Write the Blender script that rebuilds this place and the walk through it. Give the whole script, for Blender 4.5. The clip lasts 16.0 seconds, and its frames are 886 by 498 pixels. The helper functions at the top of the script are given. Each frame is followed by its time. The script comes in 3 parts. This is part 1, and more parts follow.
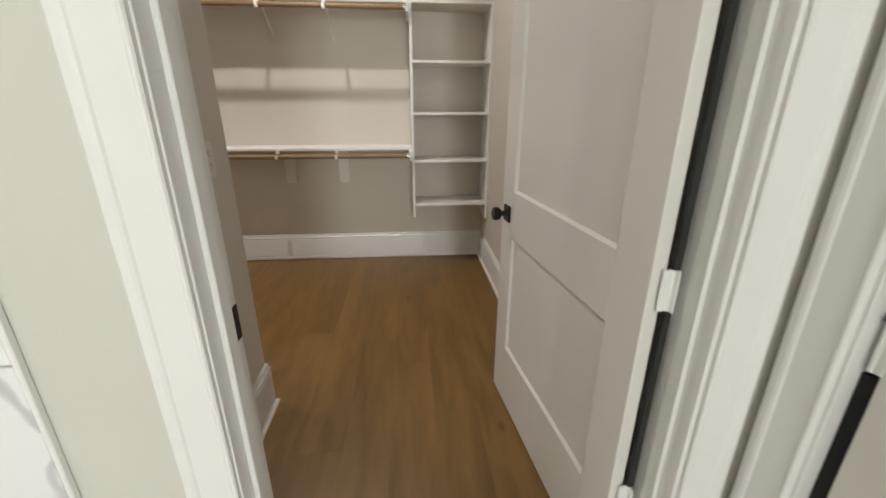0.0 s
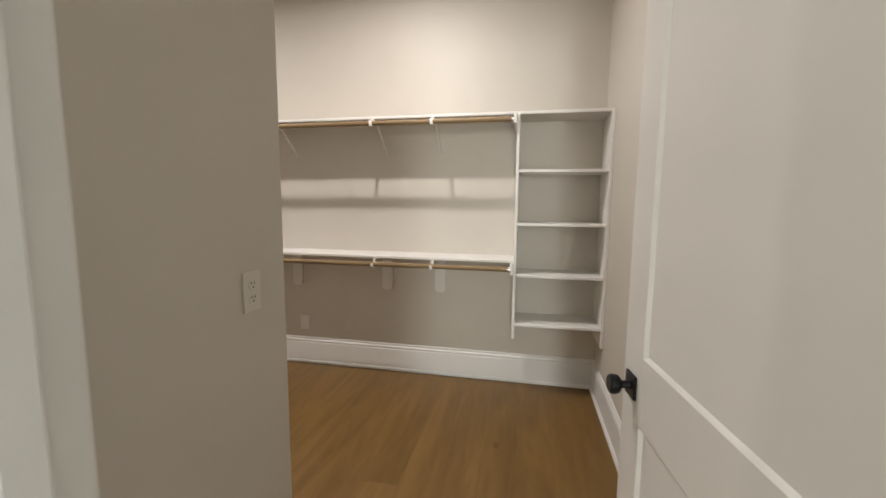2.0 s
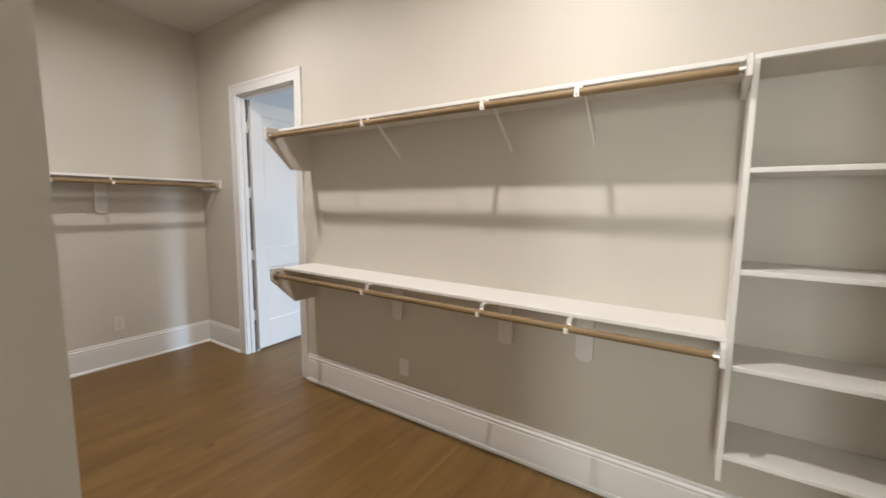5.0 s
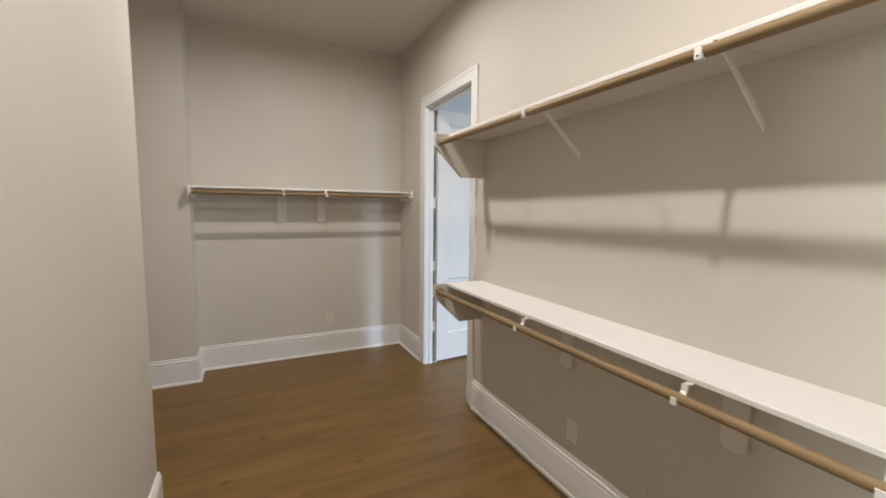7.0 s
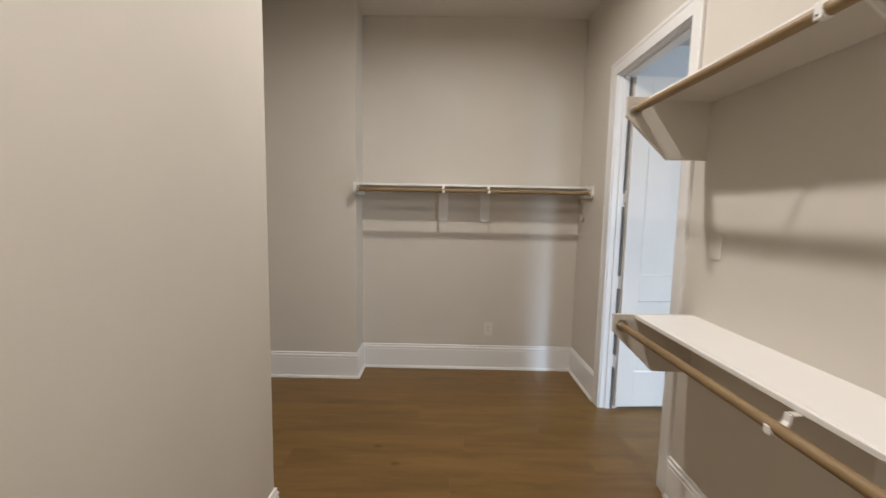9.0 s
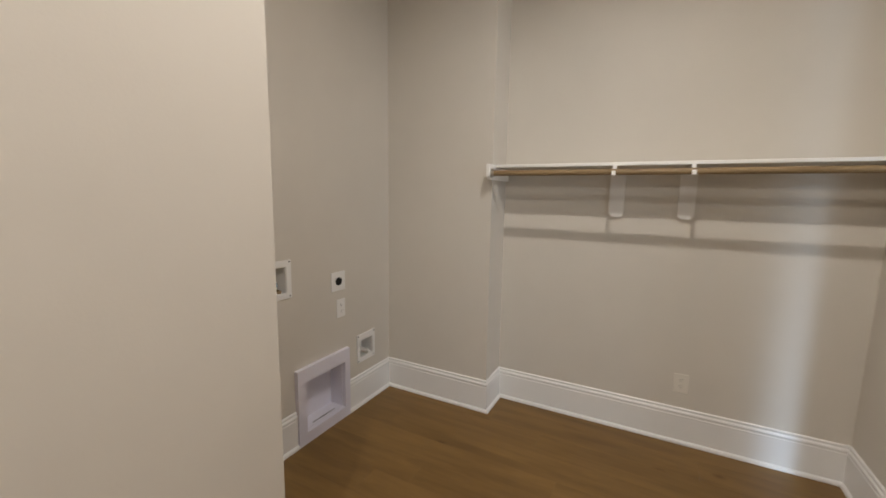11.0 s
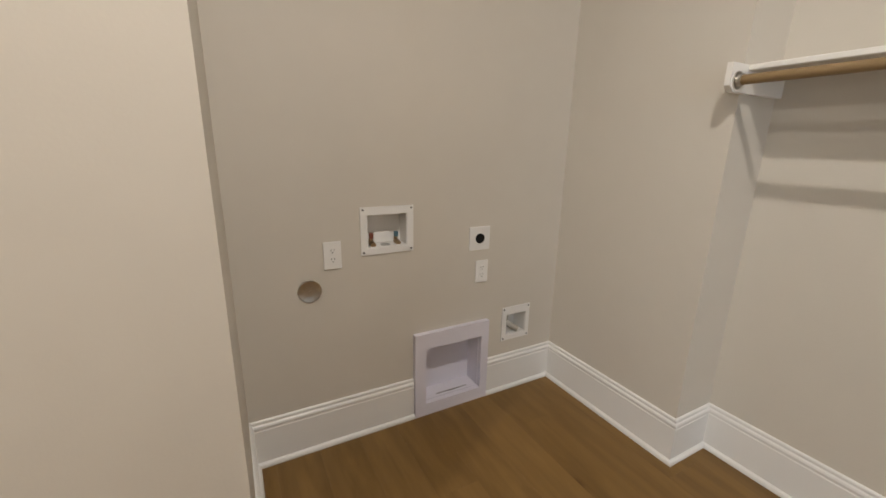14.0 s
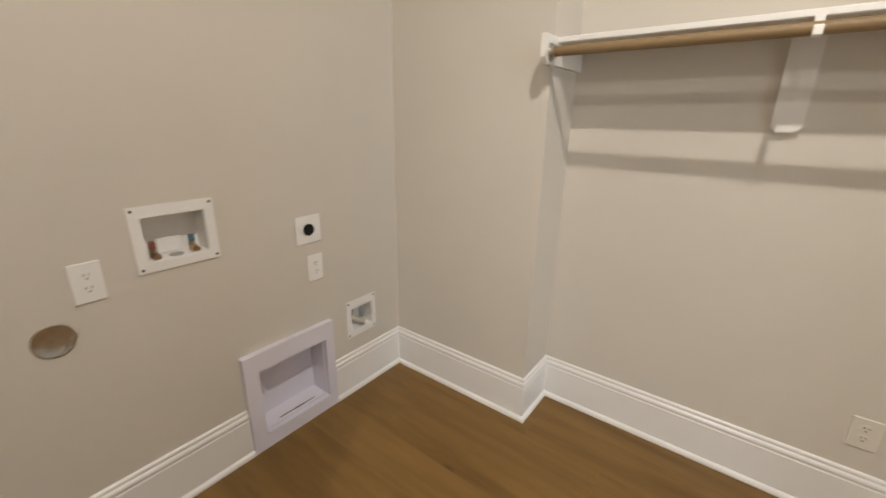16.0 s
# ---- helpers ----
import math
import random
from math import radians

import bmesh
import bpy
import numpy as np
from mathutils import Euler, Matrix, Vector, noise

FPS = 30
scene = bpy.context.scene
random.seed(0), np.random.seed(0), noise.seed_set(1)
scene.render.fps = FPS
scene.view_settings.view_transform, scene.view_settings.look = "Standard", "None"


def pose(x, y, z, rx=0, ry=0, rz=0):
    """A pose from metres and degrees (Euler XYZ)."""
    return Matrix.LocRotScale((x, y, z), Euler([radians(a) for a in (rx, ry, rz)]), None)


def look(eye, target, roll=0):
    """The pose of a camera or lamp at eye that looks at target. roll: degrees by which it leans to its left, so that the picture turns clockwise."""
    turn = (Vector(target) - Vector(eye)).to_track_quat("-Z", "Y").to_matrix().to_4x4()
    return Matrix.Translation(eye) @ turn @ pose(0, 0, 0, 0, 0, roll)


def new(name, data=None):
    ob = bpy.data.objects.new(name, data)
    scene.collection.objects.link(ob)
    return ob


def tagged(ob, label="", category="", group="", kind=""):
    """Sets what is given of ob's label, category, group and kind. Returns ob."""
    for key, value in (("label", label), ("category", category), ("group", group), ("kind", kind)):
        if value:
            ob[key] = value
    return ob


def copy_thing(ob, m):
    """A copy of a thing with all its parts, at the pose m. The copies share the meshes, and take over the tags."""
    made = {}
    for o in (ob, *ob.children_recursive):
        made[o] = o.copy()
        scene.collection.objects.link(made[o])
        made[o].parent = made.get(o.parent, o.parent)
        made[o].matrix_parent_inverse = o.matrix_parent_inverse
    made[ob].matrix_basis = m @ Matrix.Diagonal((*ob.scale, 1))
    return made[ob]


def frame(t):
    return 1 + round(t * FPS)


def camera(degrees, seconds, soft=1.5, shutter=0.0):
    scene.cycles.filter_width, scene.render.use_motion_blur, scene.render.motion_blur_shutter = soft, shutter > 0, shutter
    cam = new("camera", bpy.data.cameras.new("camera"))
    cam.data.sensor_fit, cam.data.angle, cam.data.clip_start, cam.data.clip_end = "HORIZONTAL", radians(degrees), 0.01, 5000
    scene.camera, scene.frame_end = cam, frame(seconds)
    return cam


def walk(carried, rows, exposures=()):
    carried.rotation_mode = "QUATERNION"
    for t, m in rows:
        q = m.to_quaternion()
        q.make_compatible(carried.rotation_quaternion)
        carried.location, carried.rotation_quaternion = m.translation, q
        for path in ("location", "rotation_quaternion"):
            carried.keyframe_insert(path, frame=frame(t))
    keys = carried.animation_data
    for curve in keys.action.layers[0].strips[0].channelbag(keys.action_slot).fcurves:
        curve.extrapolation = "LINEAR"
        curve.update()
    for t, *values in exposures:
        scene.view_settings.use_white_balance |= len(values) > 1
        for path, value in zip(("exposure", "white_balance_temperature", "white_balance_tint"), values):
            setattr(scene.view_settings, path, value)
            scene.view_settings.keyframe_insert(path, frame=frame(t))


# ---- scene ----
cam = camera(96.1, 16.0, 1.6, 0.35)
PATH = [
    (0, (1.675, 1.557, 1.303), (1.832, 3.433, 0.63), 0.1),
    (0.5, (1.707, 1.622, 1.33), (1.64, 3.544, 0.78), 0.3),
    (1, (1.722, 1.734, 1.356), (1.518, 3.678, 0.93), 0.4),
    (1.5, (1.748, 1.835, 1.387), (1.435, 3.786, 1.078), 0.5),
    (2, (1.765, 1.974, 1.386), (1.368, 3.921, 1.162), 0.5),
    (2.5, (1.762, 2.159, 1.39), (1.274, 4.09, 1.21), 0.7),
    (3, (1.715, 2.326, 1.398), (1.174, 4.244, 1.223), 0.6),
    (5.5, (1.586, 3.171, 1.492), (0.278, 4.667, 1.261), 0.5),
    (6, (1.533, 3.352, 1.491), (0.034, 4.657, 1.265), 0.4),
    (6.5, (1.462, 3.459, 1.498), (-0.192, 4.562, 1.286), 0.6),
    (7, (1.414, 3.559, 1.503), (-0.379, 4.423, 1.31), 0.6),
    (7.5, (1.39, 3.639, 1.496), (-0.499, 4.273, 1.316), 0.7),
    (8, (1.291, 3.703, 1.496), (-0.656, 4.119, 1.31), 0.8),
    (8.5, (1.066, 3.773, 1.489), (-0.915, 3.967, 1.3), 0.8),
    (9, (0.849, 3.856, 1.483), (-1.141, 3.844, 1.284), 1.1),
    (9.5, (0.56, 3.96, 1.49), (-1.414, 3.718, 1.282), 0.9),
    (10, (0.358, 4.044, 1.5), (-1.574, 3.58, 1.268), 0.9),
    (12.5, (-0.636, 4.044, 1.475), (-1.928, 2.555, 1.137), 1.3),
    (13, (-0.753, 3.993, 1.45), (-1.888, 2.391, 1.07), 1.5),
    (13.5, (-0.815, 3.971, 1.427), (-1.818, 2.298, 0.987), 1.3),
    (14, (-0.84, 3.954, 1.4), (-1.759, 2.252, 0.892), 1.1),
    (14.5, (-0.852, 3.946, 1.383), (-1.78, 2.266, 0.82), 0.9),
    (15, (-0.881, 3.915, 1.369), (-1.915, 2.314, 0.762), 0.9),
    (15.5, (-0.937, 3.846, 1.387), (-2.182, 2.411, 0.759), 0.9),
    (16, (-0.974, 3.765, 1.401), (-2.491, 2.618, 0.783), 0.9),
]
EXPOSURES = [(0.0, -0.77, 6580, 10), (1.5, -0.63, 6550, 10), (3.0, -0.45, 6550, 9), (5.5, -0.47, 6550, 9), (7.0, -0.50, 6550, 9), (10.0, -0.50, 6650, 9),
             (12.5, -0.35, 6850, 8), (14.5, -0.20, 6880, 8), (16.0, -0.02, 6950, 8)]
walk(cam, [(t, look(eye, target, roll)) for t, eye, target, roll in PATH], EXPOSURES)

# ---- world, lamps, exposure ----
world = bpy.data.worlds.new("world")
scene.world = world
world.use_nodes = True
wn = world.node_tree.nodes
wn["Background"].inputs[0].default_value = (0.55, 0.68, 0.9, 1)
wn["Background"].inputs[1].default_value = 0.6
scene.view_settings.exposure = 0.0


def disk_lamp(name, loc, watts, radius, colour, spread=180):
    d = bpy.data.lights.new(name, "AREA")
    d.shape, d.size, d.energy, d.color, d.spread = "DISK", 2 * radius, watts, colour, radians(spread)
    ob = new(name, d)
    ob.matrix_world = pose(*loc)
    return ob


def window_lamp(name, eye, target, sx, sy, watts, colour):
    d = bpy.data.lights.new(name, "AREA")
    d.shape, d.size, d.size_y, d.energy, d.color = "RECTANGLE", sx, sy, watts, colour
    ob = new(name, d)
    ob.matrix_world = look(eye, target)
    return ob


CEIL = 3.135
WARM = (1.0, 0.945, 0.92)
LAMP_A, LAMP_B = (0.915, 3.985), (-1.19, 4.02)
disk_lamp("lamp_closet_a", (*LAMP_A, CEIL - 0.018), 42, 0.034, WARM, 170)
disk_lamp("lamp_closet_b", (*LAMP_B, CEIL - 0.018), 38, 0.034, WARM, 170)
window_lamp("daylight_next_room", (6.0, 7.53, 3.05), (-1.6, 4.9, 0.6), 0.7, 0.7, 500, (0.50, 0.71, 1.0))
window_lamp("daylight_next_room_east", (3.5, 6.75, 1.6), (-2.0, 6.2, 1.0), 1.0, 1.7, 95, (0.66, 0.80, 1.0))
window_lamp("daylight_next_room_north", (-0.1, 8.5, 1.65), (-1.5, 5.2, 1.2), 1.4, 1.6, 70, (0.74, 0.85, 1.0))
window_lamp("daylight_bathroom", (2.36, -3.1, 1.7), (0.9, 0.6, 1.35), 1.3, 1.4, 355, (0.945, 1.0, 0.98))


# ---- materials ----
def material(name, rough=0.5, metal=0.0, spec=0.5):
    m = bpy.data.materials.new(name)
    m.use_nodes = True
    nt = m.node_tree
    b = nt.nodes["Principled BSDF"]
    b.inputs["Roughness"].default_value = rough
    b.inputs["Metallic"].default_value = metal
    b.inputs["Specular IOR Level"].default_value = spec
    return m, nt, b


def node(nt, kind, **inputs):
    n = nt.nodes.new(kind)
    for k, v in inputs.items():
        n.inputs[k.replace("_", " ")].default_value = v
    return n


def noise_colour(nt, b, lo, hi, scale, coord="Object", detail=4.0, rough=0.6, stretch=(1, 1, 1)):
    """Base colour between lo and hi by a noise; gives the noise node."""
    tc = node(nt, "ShaderNodeTexCoord")
    mp = node(nt, "ShaderNodeMapping", Scale=stretch)
    nz = node(nt, "ShaderNodeTexNoise", Scale=scale, Detail=detail, Roughness=rough)
    rp = node(nt, "ShaderNodeValToRGB")
    rp.color_ramp.elements[0].position, rp.color_ramp.elements[1].position = 0.3, 0.7
    rp.color_ramp.elements[0].color, rp.color_ramp.elements[1].color = (*lo, 1), (*hi, 1)
    nt.links.new(tc.outputs[coord], mp.inputs[0])
    nt.links.new(mp.outputs[0], nz.inputs["Vector"])
    nt.links.new(nz.outputs["Fac"], rp.inputs[0])
    nt.links.new(rp.outputs[0], b.inputs["Base Color"])
    return nz, mp


def add_bump(nt, b, scale, strength, distance=0.001, detail=3.0, vector=None):
    nz = node(nt, "ShaderNodeTexNoise", Scale=scale, Detail=detail, Roughness=0.6)
    if vector is None:
        tc = node(nt, "ShaderNodeTexCoord")
        vector = tc.outputs["Object"]
    nt.links.new(vector, nz.inputs["Vector"])
    bp = node(nt, "ShaderNodeBump", Strength=strength, Distance=distance)
    nt.links.new(nz.outputs["Fac"], bp.inputs["Height"])
    nt.links.new(bp.outputs[0], b.inputs["Normal"])
    return nz


def paint(name, colour, rough, vary=0.03, bump=0.25, scale=140.0, streak=0.0):
    m, nt, b = material(name, rough)
    lo = tuple(c * (1 - vary) for c in colour)
    hi = tuple(min(1, c * (1 + vary)) for c in colour)
    noise_colour(nt, b, lo, hi, 1.3)
    nz = add_bump(nt, b, scale, bump)
    if streak:
        # faint level roller marks over the stipple
        tc = node(nt, "ShaderNodeTexCoord")
        mp = node(nt, "ShaderNodeMapping", Scale=(9, 9, 120))
        sn = node(nt, "ShaderNodeTexNoise", Scale=1.0, Detail=2.0)
        nt.links.new(tc.outputs["Object"], mp.inputs[0])
        nt.links.new(mp.outputs[0], sn.inputs["Vector"])
        b2 = node(nt, "ShaderNodeBump", Strength=streak, Distance=0.001)
        nt.links.new(sn.outputs["Fac"], b2.inputs["Height"])
        nt.links.new(b.inputs["Normal"].links[0].from_socket, b2.inputs["Normal"])
        nt.links.new(b2.outputs[0], b.inputs["Normal"])
    ro = node(nt, "ShaderNodeMapRange")
    ro.inputs["To Min"].default_value, ro.inputs["To Max"].default_value = rough - 0.06, rough + 0.08
    nt.links.new(nz.outputs["Fac"], ro.inputs["Value"])
    nt.links.new(ro.outputs[0], b.inputs["Roughness"])
    return m


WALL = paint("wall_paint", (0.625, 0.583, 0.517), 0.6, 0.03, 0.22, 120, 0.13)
CEILING = paint("ceiling_paint", (0.66, 0.63, 0.58), 0.8, 0.02, 0.25, 120)
TRIM = paint("trim_paint", (0.79, 0.78, 0.76), 0.33, 0.015, 0.06, 60)
DOOR = paint("door_paint", (0.74, 0.715, 0.68), 0.36, 0.02, 0.07, 60)
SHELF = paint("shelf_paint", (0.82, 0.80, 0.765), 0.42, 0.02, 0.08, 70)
BATHWALL = paint("bathroom_paint", (0.62, 0.60, 0.55), 0.6, 0.03, 0.35, 120)
PLASTIC = paint("white_plastic", (0.82, 0.81, 0.79), 0.3, 0.01, 0.02, 40)
ALMOND = paint("off_white_plastic", (0.70, 0.66, 0.585), 0.35, 0.01, 0.02, 40)
PANEL = paint("enclosure_paint", (0.665, 0.63, 0.58), 0.45, 0.015, 0.04, 60)
LILAC = paint("white_coated_steel", (0.72, 0.70, 0.78), 0.35, 0.03, 0.05, 50)
PATCH = paint("painted_cover", (0.645, 0.605, 0.54), 0.5, 0.02, 0.05, 60)
NEXTWALL = paint("next_room_paint", (0.68, 0.70, 0.72), 0.6, 0.02, 0.2, 120)


def plain(name, colour, rough, metal=0.0, vary=0.12, scale=18.0):
    m, nt, b = material(name, rough, metal)
    noise_colour(nt, b, tuple(c * (1 - vary) for c in colour), tuple(min(1, c * (1 + vary)) for c in colour), scale)
    add_bump(nt, b, 90, 0.05)
    return m


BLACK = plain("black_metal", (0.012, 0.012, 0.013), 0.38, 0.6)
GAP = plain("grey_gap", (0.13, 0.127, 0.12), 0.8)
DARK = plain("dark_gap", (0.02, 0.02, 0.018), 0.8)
NICKEL = plain("brushed_nickel", (0.56, 0.535, 0.495), 0.3, 1.0, 0.08, 60)
BRASS = plain("valve_brass", (0.45, 0.33, 0.2), 0.35, 1.0)
RED = plain("red_handle", (0.26, 0.085, 0.06), 0.45)
BLUE = plain("blue_handle", (0.08, 0.17, 0.22), 0.45)
GREYPIPE = plain("grey_steel", (0.45, 0.44, 0.42), 0.4, 0.8)
VALVE = plain("dull_valve_metal", (0.50, 0.47, 0.42), 0.45, 0.25)
SUBFLOOR = plain("subfloor", (0.05, 0.035, 0.02), 0.9)


def glow(name, colour, strength):
    m, nt, b = material(name, 0.3)
    b.inputs["Base Color"].default_value = (0.8, 0.8, 0.78, 1)
    b.inputs["Emission Color"].default_value = (*colour, 1)
    b.inputs["Emission Strength"].default_value = strength
    return m


OPAL = glow("opal_glass", WARM, 16.0)


def wood(name, lo, hi, rough, along="y", plank=True):
    m, nt, b = material(name, rough, 0.0, 0.4)
    tc = node(nt, "ShaderNodeTexCoord")
    info = node(nt, "ShaderNodeObjectInfo")
    off = node(nt, "ShaderNodeVectorMath")
    off.operation = "MULTIPLY_ADD"
    off.inputs[1].default_value = (37.0, 53.0, 19.0)
    nt.links.new(info.outputs["Random"], off.inputs[0])
    nt.links.new(tc.outputs["Object"], off.inputs[2])
    st = {"y": (1, 0.13, 1), "x": (0.17, 1, 1)}[along]
    mp = node(nt, "ShaderNodeMapping", Scale=st)
    nt.links.new(off.outputs[0], mp.inputs[0])
    broad = node(nt, "ShaderNodeTexNoise", Scale=6.5, Detail=4.0, Roughness=0.6, Distortion=0.9)
    fine = node(nt, "ShaderNodeTexNoise", Scale=85.0, Detail=5.0, Roughness=0.7)
    for n in (broad, fine):
        nt.links.new(mp.outputs[0], n.inputs["Vector"])
    streak = node(nt, "ShaderNodeTexNoise", Scale=19.0, Detail=3.0, Roughness=0.55, Distortion=0.4)
    nt.links.new(mp.outputs[0], streak.inputs["Vector"])
    both = node(nt, "ShaderNodeMix", Factor=0.32 if plank else 0.2)
    nt.links.new(broad.outputs["Fac"], both.inputs[2])
    nt.links.new(streak.outputs["Fac"], both.inputs[3])
    mix = node(nt, "ShaderNodeMath")
    mix.operation = "MULTIPLY_ADD"
    mix.inputs[1].default_value = 0.09
    nt.links.new(fine.outputs["Fac"], mix.inputs[0])
    nt.links.new(both.outputs[0], mix.inputs[2])
    shade = node(nt, "ShaderNodeMath")
    shade.operation = "MULTIPLY_ADD"
    shade.inputs[1].default_value = 0.035 if plank else 0.08
    nt.links.new(info.outputs["Random"], shade.inputs[0])
    nt.links.new(mix.outputs[0], shade.inputs[2])
    rp = node(nt, "ShaderNodeValToRGB")
    e = rp.color_ramp.elements
    e[0].position, e[1].position = 0.36, 0.77
    e[0].color, e[1].color = (*lo, 1), (*hi, 1)
    nt.links.new(shade.outputs[0], rp.inputs[0])
    if plank:
        # knots: small dark spots
        vo = node(nt, "ShaderNodeTexVoronoi", Scale=1.35)
        vo.voronoi_dimensions = "2D"
        kmap = node(nt, "ShaderNodeMapping", Scale=(1, 0.55, 1))
        nt.links.new(off.outputs[0], kmap.inputs[0])
        nt.links.new(kmap.outputs[0], vo.inputs["Vector"])
        kr = node(nt, "ShaderNodeValToRGB")
        kr.color_ramp.elements[0].position, kr.color_ramp.elements[1].position = 0.006, 0.03
        kr.color_ramp.elements[0].color, kr.color_ramp.elements[1].color = (0.5, 0.42, 0.34, 1), (1, 1, 1, 1)
        nt.links.new(vo.outputs["Distance"], kr.inputs[0])
        mul = node(nt, "ShaderNodeMixRGB")
        mul.blend_type = "MULTIPLY"
        mul.inputs[0].default_value = 0.8
        nt.links.new(rp.outputs[0], mul.inputs[1])
        nt.links.new(kr.outputs[0], mul.inputs[2])
        nt.links.new(mul.outputs[0], b.inputs["Base Color"])
    else:
        nt.links.new(rp.outputs[0], b.inputs["Base Color"])
    bp = node(nt, "ShaderNodeBump", Strength=0.12, Distance=0.001)
    nt.links.new(fine.outputs["Fac"], bp.inputs["Height"])
    nt.links.new(bp.outputs[0], b.inputs["Normal"])
    ro = node(nt, "ShaderNodeMapRange")
    ro.inputs["To Min"].default_value, ro.inputs["To Max"].default_value = rough - 0.08, rough + 0.1
    nt.links.new(broad.outputs["Fac"], ro.inputs["Value"])
    nt.links.new(ro.outputs[0], b.inputs["Roughness"])
    return m


OAK = wood("oak_floor", (0.130, 0.069, 0.0175), (0.245, 0.140, 0.0425), 0.42)
POLE_X = wood("pole_wood_x", (0.175, 0.113, 0.052), (0.30, 0.205, 0.105), 0.5, "x", False)
POLE_Y = wood("pole_wood_y", (0.175, 0.113, 0.052), (0.30, 0.205, 0.105), 0.5, "y", False)


def marble_material():
    m, nt, b = material("marble_tile", 0.15)
    tc = node(nt, "ShaderNodeTexCoord")
    w = node(nt, "ShaderNodeTexWave", Scale=1.6, Distortion=9.0, Detail=4.0)
    w.inputs["Detail Scale"].default_value = 1.3
    rp = node(nt, "ShaderNodeValToRGB")
    rp.color_ramp.elements[0].position, rp.color_ramp.elements[1].position = 0.0, 0.05
    rp.color_ramp.elements[0].color, rp.color_ramp.elements[1].color = (0.55, 0.55, 0.56, 1), (0.8, 0.8, 0.8, 1)
    nt.links.new(tc.outputs["Object"], w.inputs["Vector"])
    nt.links.new(w.outputs["Fac"], rp.inputs[0])
    nt.links.new(rp.outputs[0], b.inputs["Base Color"])
    return m


MARBLE = marble_material()


# ---- builders ----
def box(bm, lo, hi, bev=0.0, seg=1):
    lo, hi = [min(a, b) for a, b in zip(lo, hi)], [max(a, b) for a, b in zip(lo, hi)]
    r = bmesh.ops.create_cube(bm, size=1.0)
    for v in r["verts"]:
        v.co = Vector([l + (c + 0.5) * (h - l) for c, l, h in zip(v.co, lo, hi)])
    if bev:
        edges = list({e for v in r["verts"] for e in v.link_edges})
        bmesh.ops.bevel(bm, geom=edges, offset=bev, segments=seg, affect="EDGES", profile=0.5)
    return bm


def cylinder(bm, p0, p1, r0, r1=None, seg=20, caps=True):
    r1 = r0 if r1 is None else r1
    p0, p1 = Vector(p0), Vector(p1)
    m = Matrix.Translation((p0 + p1) / 2) @ (p1 - p0).to_track_quat("Z", "Y").to_matrix().to_4x4()
    bmesh.ops.create_cone(bm, cap_ends=caps, segments=seg, radius1=r0, radius2=r1, depth=(p1 - p0).length, matrix=m)
    return bm


def prism(bm, outline, axis, lo, hi):
    """An outline of (a, b) pairs in the plane across axis, made solid from lo to hi along it."""
    def at(a, b, c):
        return {"x": (c, a, b), "y": (a, c, b), "z": (a, b, c)}[axis]
    v0 = [bm.verts.new(at(a, b, lo)) for a, b in outline]
    v1 = [bm.verts.new(at(a, b, hi)) for a, b in outline]
    bm.faces.new(v0)
    bm.faces.new(v1)
    n = len(outline)
    for i in range(n):
        bm.faces.new((v0[i], v0[(i + 1) % n], v1[(i + 1) % n], v1[i]))
    return bm


def link(name, bm, mat, smooth=False):
    bmesh.ops.recalc_face_normals(bm, faces=bm.faces[:])
    me = bpy.data.meshes.new(name)
    bm.to_mesh(me)
    bm.free()
    me.materials.append(mat)
    if smooth:
        for p in me.polygons:
            p.use_smooth = True
        me.set_sharp_from_angle(angle=radians(35))
    return new(name, me)


def part(name, bm, mat, parent, label="", smooth=False):
    ob = link(name, bm, mat, smooth)
    ob.parent = parent
    if label:
        ob["label"] = label
    return ob


def thing(name, loc, label, category, group="", kind=""):
    ob = new(name)
    ob.empty_display_size = 0.05
    ob.matrix_basis = pose(*loc)
    return tagged(ob, label, category, group, kind)


def structure(name, bm, mat, label, smooth=False):
    return tagged(link(name, bm, mat, smooth), label, kind="structure")


def wall_with_holes(bm, along, a0, a1, t0, t1, z0, z1, holes=()):
    """A wall along x or y from a0 to a1, t0 to t1 thick, with holes (a0, a1, z0, z1) right through it."""
    xs = sorted({a0, a1, *[h[0] for h in holes], *[h[1] for h in holes]})
    zs = sorted({z0, z1, *[h[2] for h in holes], *[h[3] for h in holes]})

    def solid(i, k):
        if not (0 <= i < len(xs) - 1 and 0 <= k < len(zs) - 1):
            return False
        x, z = (xs[i] + xs[i + 1]) / 2, (zs[k] + zs[k + 1]) / 2
        return not any(h[0] < x < h[1] and h[2] < z < h[3] for h in holes)

    memo = {}

    def vert(a, t, z):
        if (a, t, z) not in memo:
            memo[a, t, z] = bm.verts.new((a, t, z) if along == "x" else (t, a, z))
        return memo[a, t, z]

    for i in range(len(xs) - 1):
        for k in range(len(zs) - 1):
            if not solid(i, k):
                continue
            a, b, c, d = xs[i], xs[i + 1], zs[k], zs[k + 1]
            for t in (t0, t1):
                bm.faces.new([vert(a, t, c), vert(b, t, c), vert(b, t, d), vert(a, t, d)])
            for di, dk, q in ((-1, 0, ((a, c), (a, d))), (1, 0, ((b, c), (b, d))), (0, -1, ((a, c), (b, c))), (0, 1, ((a, d), (b, d)))):
                if not solid(i + di, k + dk):
                    (p, r), (s, u) = q
                    bm.faces.new([vert(p, t0, r), vert(s, t0, u), vert(s, t1, u), vert(p, t1, r)])
    return bm


